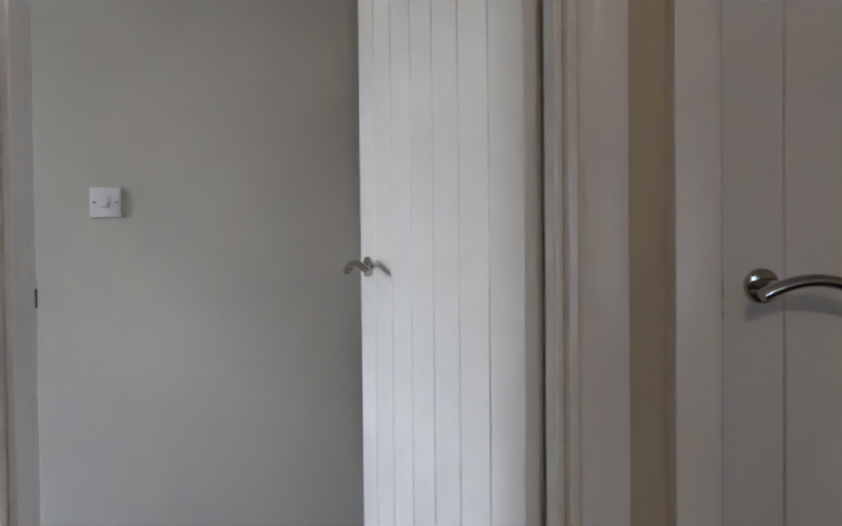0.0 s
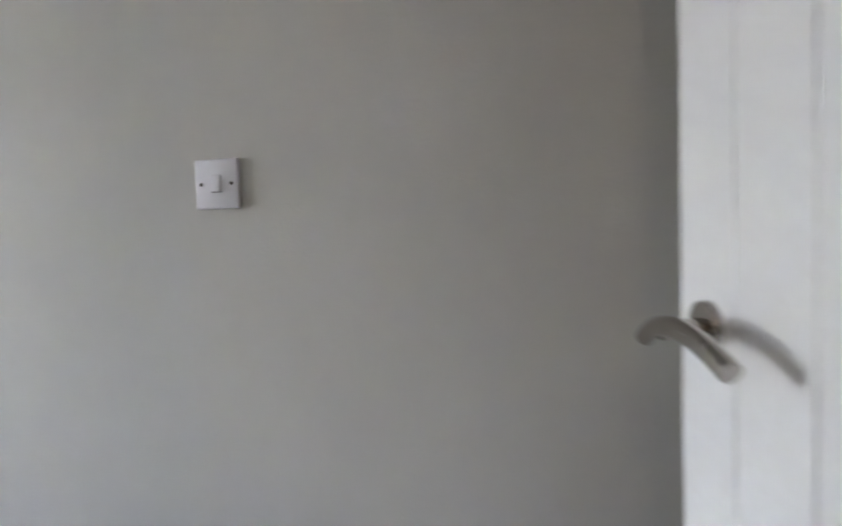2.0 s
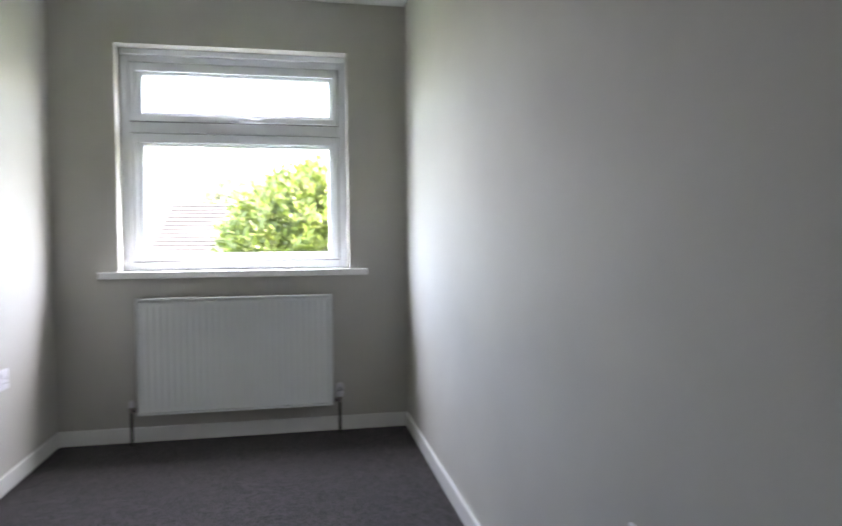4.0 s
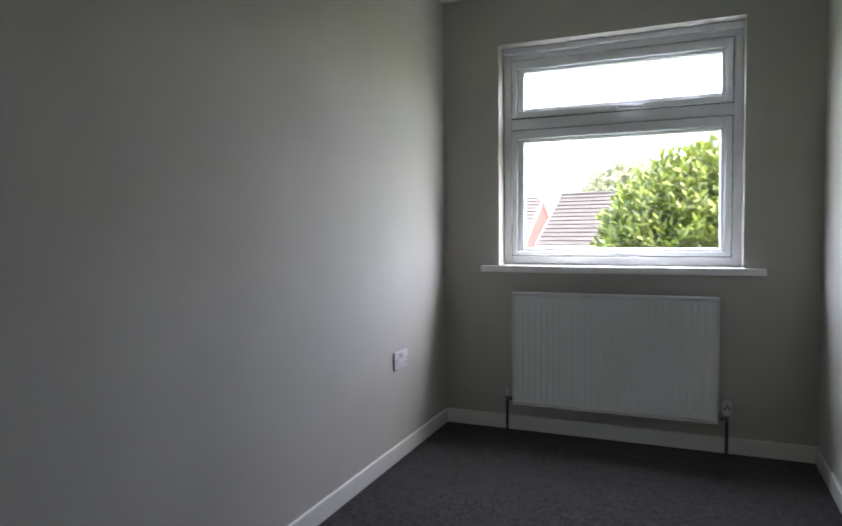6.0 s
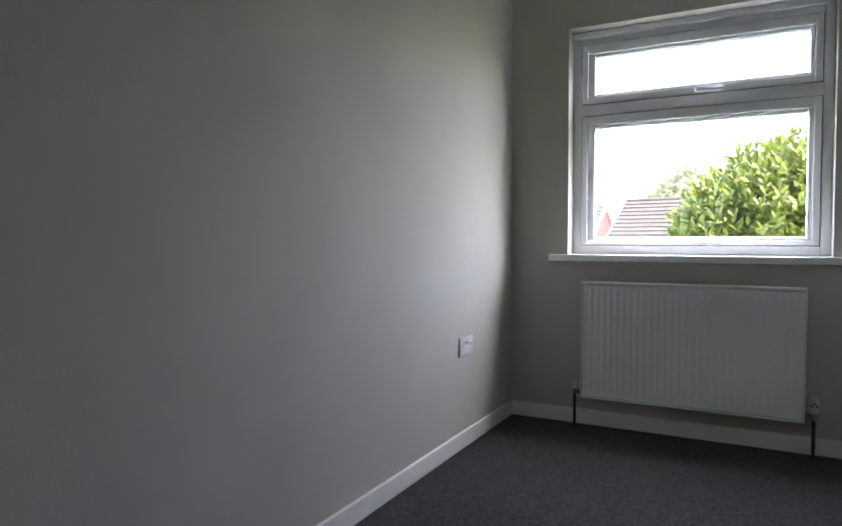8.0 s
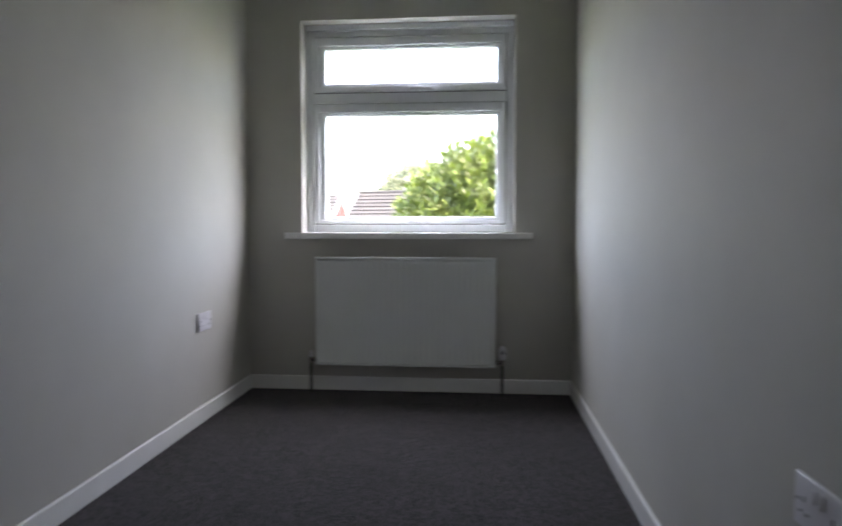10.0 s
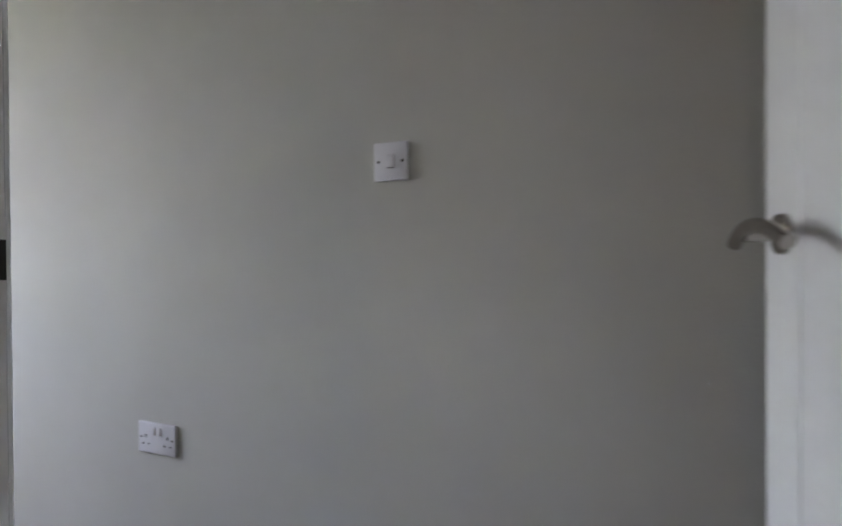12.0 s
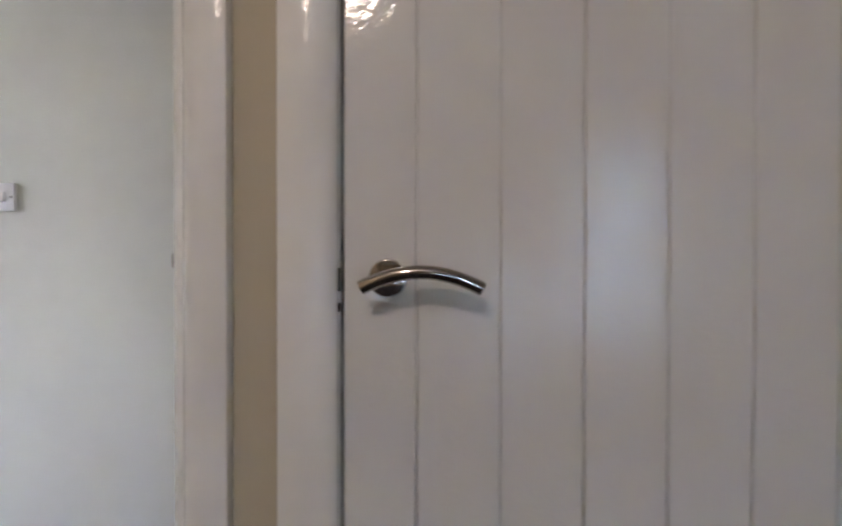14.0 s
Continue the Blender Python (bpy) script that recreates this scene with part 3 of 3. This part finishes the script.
# ---- landing lamp ----
def build_lamp():
    p = thing("pendant_lamp", "white pendant lamp holder on a short flex", "pendant lamp", pose(LAMP_AT[0], LAMP_AT[1], 0))
    bm = bmesh.new()
    cyl(bm, (0, 0, ZC - 0.03), (0, 0, ZC), 0.03, 0.045, 24)
    part("ceiling_rose", bm, M_PLATE, p, "", True)
    bm = bmesh.new()
    cyl(bm, (0, 0, LAMP_AT[2] + 0.09), (0, 0, ZC - 0.03), 0.003, seg=8)
    part("flex", bm, M_PLATE, p)
    bm = bmesh.new()
    cyl(bm, (0, 0, LAMP_AT[2] + 0.045), (0, 0, LAMP_AT[2] + 0.09), 0.017, seg=16)
    part("lamp_holder", bm, M_PLATE, p, "", True)


build_lamp()


def landing_window(name, label, ya, yb, za, zb, transom, pane_material, pane_label):
    w = thing(name, label, "window", kind="structure")
    x0, x1 = LAND_X - 0.09, LAND_X - 0.03
    bars = [(ya, ya + 0.06, za, zb), (yb - 0.06, yb, za, zb), (ya + 0.06, yb - 0.06, za, za + 0.06), (ya + 0.06, yb - 0.06, zb - 0.06, zb)]
    bays = [(za + 0.055, zb - 0.055)]
    if transom:
        bars.append((ya + 0.06, yb - 0.06, transom - 0.04, transom + 0.04))
        bays = [(za + 0.055, transom - 0.035), (transom + 0.035, zb - 0.055)]
    bm = bmesh.new()
    for y0, y1, z0, z1 in bars:
        box(bm, x0, x1, y0, y1, z0, z1)
    bevel_all(bm, 0.004, 1)
    part("window_frame", bm, M_UPVC, w)
    for z0, z1 in bays:
        bm = bmesh.new()
        box(bm, LAND_X - 0.063, LAND_X - 0.057, ya + 0.055, yb - 0.055, z0, z1)
        p = part("pane", bm, pane_material, w, pane_label)
        p.visible_shadow = False


landing_window("window_2", "low white framed landing window with two frosted panes", LWY0, LWY1, LWZ0, LWZ1, 0.59, M_FROST, "frosted glass pane")
# unseen helper: this opening is added to brighten the landing with daylight
landing_window("landing_fill_window", "tall frosted window added out of view to bring daylight to the landing", CWY0, CWY1, CWZ0, CWZ1, None, M_FROST, "frosted glass pane")

# ---- outside ----
GZ = -2.7
structure("ground", [(-400, 400, -400, 400, GZ - 1, GZ)], M_GRASS, "rough green garden ground", "ground")


def roof_house(name, label, x0, x1, y_eave, z_eave, y_ridge, z_ridge, parts_to, turn):
    h = thing(name, label, "house", pose(x0, y_eave, 0) @ pose(0, 0, 0, 0, 0, turn) @ pose(-x0, -y_eave, 0))
    y_back = 2 * y_ridge - y_eave
    slope = Vector((0, y_ridge - y_eave, z_ridge - z_eave))
    length = slope.length
    ang = math.atan2(slope.z, slope.y)
    bm = bmesh.new()
    ov = 0.25
    vs = [bm.verts.new(c) for c in ((x0 + 0.08, y_eave + ov, GZ), (x1 - 0.08, y_eave + ov, GZ), (x1 - 0.08, y_back - ov, GZ), (x0 + 0.08, y_back - ov, GZ),
                                    (x0 + 0.08, y_eave + ov, z_eave + 0.02), (x1 - 0.08, y_eave + ov, z_eave + 0.02), (x1 - 0.08, y_back - ov, z_eave + 0.02), (x0 + 0.08, y_back - ov, z_eave + 0.02),
                                    (x0 + 0.08, y_ridge, z_ridge - 0.12), (x1 - 0.08, y_ridge, z_ridge - 0.12))]
    for f in ((0, 1, 5, 4), (2, 3, 7, 6), (0, 4, 8, 7, 3), (1, 2, 6, 9, 5), (4, 5, 9, 8), (6, 7, 8, 9), (0, 3, 2, 1)):
        bm.faces.new([vs[k] for k in f])
    part("wall", bm, M_BRICK, h, "red brick walls")
    bm = bmesh.new()
    for sgn, ye in ((1, y_eave), (-1, y_back)):
        vsr = [bm.verts.new(c) for c in ((x0, ye, z_eave - 0.04), (x1, ye, z_eave - 0.04), (x1, y_ridge, z_ridge - 0.04), (x0, y_ridge, z_ridge - 0.04))]
        bm.faces.new(vsr)
    roof = part("roof", bm, M_TILE, h, "brown-grey concrete tiled roof")
    # tiles
    tw, rows = 0.33, 13
    gauge = length / rows
    bm = bmesh.new()
    box(bm, 0.004, tw - 0.004, -0.01, gauge + 0.05, 0.0, 0.036)
    for v in bm.verts:
        if v.co.y > 0.1:
            v.co.z -= 0.044
    me = finish("tile", bm, M_TILE)
    rest = bmesh.new()
    base = Matrix.Translation((x0, y_eave, z_eave)) @ Matrix.Rotation(ang, 4, "X")
    cols = int((x1 - x0) / tw)
    for j in range(rows):
        for i in range(cols):
            m = base @ Matrix.Translation((i * tw + random.uniform(-0.004, 0.004), j * gauge - 0.05, 0.012 + random.uniform(-0.003, 0.004)))
            if parts_to[0] <= x0 + i * tw <= parts_to[1]:
                o = new("tile", me)
                o.parent = roof
                o.matrix_local = m
            else:
                bmesh.ops.create_cube(rest, size=1.0, matrix=m @ Matrix.LocRotScale((tw / 2, gauge / 2, 0), None, (tw - 0.01, gauge, 0.02)))
    tagged(part("tiles", rest, M_TILE, roof), kind="stuff")
    bm = bmesh.new()
    n = int((x1 - x0) / 0.45)
    for i in range(n):
        cyl(bm, (x0 + i * 0.45, y_ridge, z_ridge - 0.03), (x0 + i * 0.45 + 0.44, y_ridge, z_ridge - 0.03), 0.11, 0.115, 12)
    part("ridge_tiles", bm, M_TILE, roof)
    bm = bmesh.new()
    box(bm, x0, x1, y_eave - 0.07, y_eave + 0.02, z_eave - 0.16, z_eave - 0.05)
    bevel_all(bm, 0.02, 2)
    part("gutter", bm, M_UPVC, h, "white plastic gutter and fascia")
    for xg in (x0, x1):
        for ye in (y_eave, y_back):
            bm = bmesh.new()
            vb = []
            for xx in (xg - 0.03, xg + 0.03):
                for yy, zz in ((ye, z_eave), (y_ridge, z_ridge)):
                    vb += [bm.verts.new((xx, yy, zz - 0.20)), bm.verts.new((xx, yy, zz + 0.02))]
            for f in ((0, 2, 3, 1), (4, 5, 7, 6), (0, 4, 6, 2), (1, 3, 7, 5), (0, 1, 5, 4), (2, 6, 7, 3)):
                bm.faces.new([vb[k] for k in f])
            part("bargeboard", bm, M_UPVC, h, "white bargeboard")
    return h


roof_house("house", "brick house with a brown tiled roof and white fascia", -5.25, 9.0, 25.5, 0.336, 28.6, 2.72, (-5.3, 1.8), -11)
roof_house("house", "brick house with a white bargeboard on its gable", -19.0, -7.42, 31.8, 0.10, 37.0, 2.98, (-14.5, -7.1), 0)


# ---- planting ----
def leaf_mesh(name, length, width, material):
    bm = bmesh.new()
    pts = []
    for k, wv in ((0.0, 0.05), (0.25, 0.70), (0.5, 1.0), (0.78, 0.66), (1.0, 0.02)):
        x = length * k
        z = -0.10 * length * k * k
        pts.append([bm.verts.new((x, -width / 2 * wv, z + 0.10 * width * wv)), bm.verts.new((x, 0, z)), bm.verts.new((x, width / 2 * wv, z + 0.10 * width * wv))])
    for a, b in zip(pts, pts[1:]):
        bm.faces.new((a[0], b[0], b[1], a[1]))
        bm.faces.new((a[1], b[1], b[2], a[2]))
    return finish(name, bm, material, True)


def join_leaves(name, mesh, mats, material, parent, label=""):
    co = np.empty(len(mesh.vertices) * 3)
    mesh.vertices.foreach_get("co", co)
    co = co.reshape(-1, 3)
    faces = [list(p.vertices) for p in mesh.polygons]
    allv, allf = [], []
    for i, m in enumerate(mats):
        a = np.array(m)
        allv.append(co @ a[:3, :3].T + a[:3, 3])
        off = i * len(co)
        allf += [[k + off for k in f] for f in faces]
    me = bpy.data.meshes.new(name)
    me.from_pydata(np.concatenate(allv).tolist(), [], allf)
    me.materials.append(material)
    for p in me.polygons:
        p.use_smooth = True
    ob = new(name, me)
    ob.parent = parent
    tagged(ob, label, kind="stuff")
    return ob


def spray_matrices(rng, centre, radii, count, per, spread, low):
    """Poses for sprays of leaves over an uneven crown."""
    out = []
    for _ in range(count):
        d = Vector((rng.gauss(0, 1), rng.gauss(0, 1), rng.gauss(0, 1))).normalized()
        if d.z < low:
            continue
        lump = 1 + 0.50 * d.z * d.z * (1 - d.z * d.z) + 0.07 * noise.noise(d * 2.3) + 0.06 * noise.noise(d * 6.1)
        depth = 1.02 - abs(rng.gauss(0, 0.12))
        p = Vector(centre) + Vector((d.x * radii[0], d.y * radii[1], d.z * radii[2])) * lump * depth
        axis = (d + Vector((0, 0, 0.9)) + Vector((rng.uniform(-.5, .5), rng.uniform(-.5, .5), rng.uniform(-.3, .3)))).normalized()
        q = axis.to_track_quat("Z", "Y")
        roll = rng.uniform(0, 6.28)
        for k in range(per):
            a = roll + k * 2.4
            along = k / per
            tilt = radians(12 + 62 * along + rng.uniform(-14, 14))
            m = (Matrix.Translation(p + axis * (0.13 * spread * along)) @ q.to_matrix().to_4x4() @ Matrix.Rotation(a, 4, "Z") @ Matrix.Rotation(-tilt, 4, "Y")
                 @ Matrix.Rotation(rng.uniform(-.4, .4), 4, "X") @ Matrix.Scale(rng.uniform(0.75, 1.15), 4))
            out.append(m)
    return out


def build_laurel():
    rng = random.Random(5)
    t = thing("laurel_tree", "tall evergreen laurel with glossy yellow-green leaves outside", "tree", pose(1.62, 4.0, GZ))
    c = (0, 0, 2.74)
    bm = bmesh.new()
    cyl(bm, (0, 0, 0), (0.05, 0, 1.6), 0.14, 0.10, 14)
    trunk = part("trunk", bm, M_BARK, t, "", True)
    for k in range(9):
        a = k * 2.4
        bm = bmesh.new()
        cyl(bm, (0.04, 0, 0.8 + 0.1 * k), (math.cos(a) * 1.0, math.sin(a) * 0.8, 2.0 + 0.25 * k), 0.05, 0.015, 8)
        part("limb", bm, M_BARK, trunk, "", True)
    me = leaf_mesh("leaf", 0.100, 0.036, M_LEAF)
    mats = spray_matrices(rng, c, (1.28, 1.10, 1.69), 6600, 8, 1.3, -0.75)
    rng.shuffle(mats)
    near = [m for m in mats if m.translation.y < -0.5 and m.translation.z > 2.6 and m.translation.x < 0.2][:300]
    ids = {id(m) for m in near}
    crown = join_leaves("crown", me, [m for m in mats if id(m) not in ids], M_LEAF, t, "dense crown of oval leaves")
    for m in near:
        o = new("leaf", me)
        o.parent = crown
        o.matrix_local = m
    # dense inner twigs and leaves keep the crown from being seen through
    inner = spray_matrices(rng, c, (1.10, 0.90, 1.48), 1700, 8, 1.2, -0.9)
    join_leaves("inner_leaves", me, inner, M_LEAF, t)


build_laurel()


def build_far_tree(x, y, z, r, seed):
    rng = random.Random(seed)
    t = thing("tree", "distant leafy tree behind the roofs", "tree", pose(x, y, GZ), group="distant trees")
    bm = bmesh.new()
    cyl(bm, (0, 0, 0), (0, 0, z - GZ), 0.25, 0.1, 12)
    part("trunk", bm, M_BARK, t, "", True)
    me = leaf_mesh("leaf", 0.38, 0.20, M_FAR_HAZED)
    join_leaves("crown", me, spray_matrices(rng, (0, 0, z - GZ), (r, r, r * 0.9), 2600, 6, 2.0, -0.8), M_FAR_HAZED, t, "loose green crown with pale haze put into its colour")


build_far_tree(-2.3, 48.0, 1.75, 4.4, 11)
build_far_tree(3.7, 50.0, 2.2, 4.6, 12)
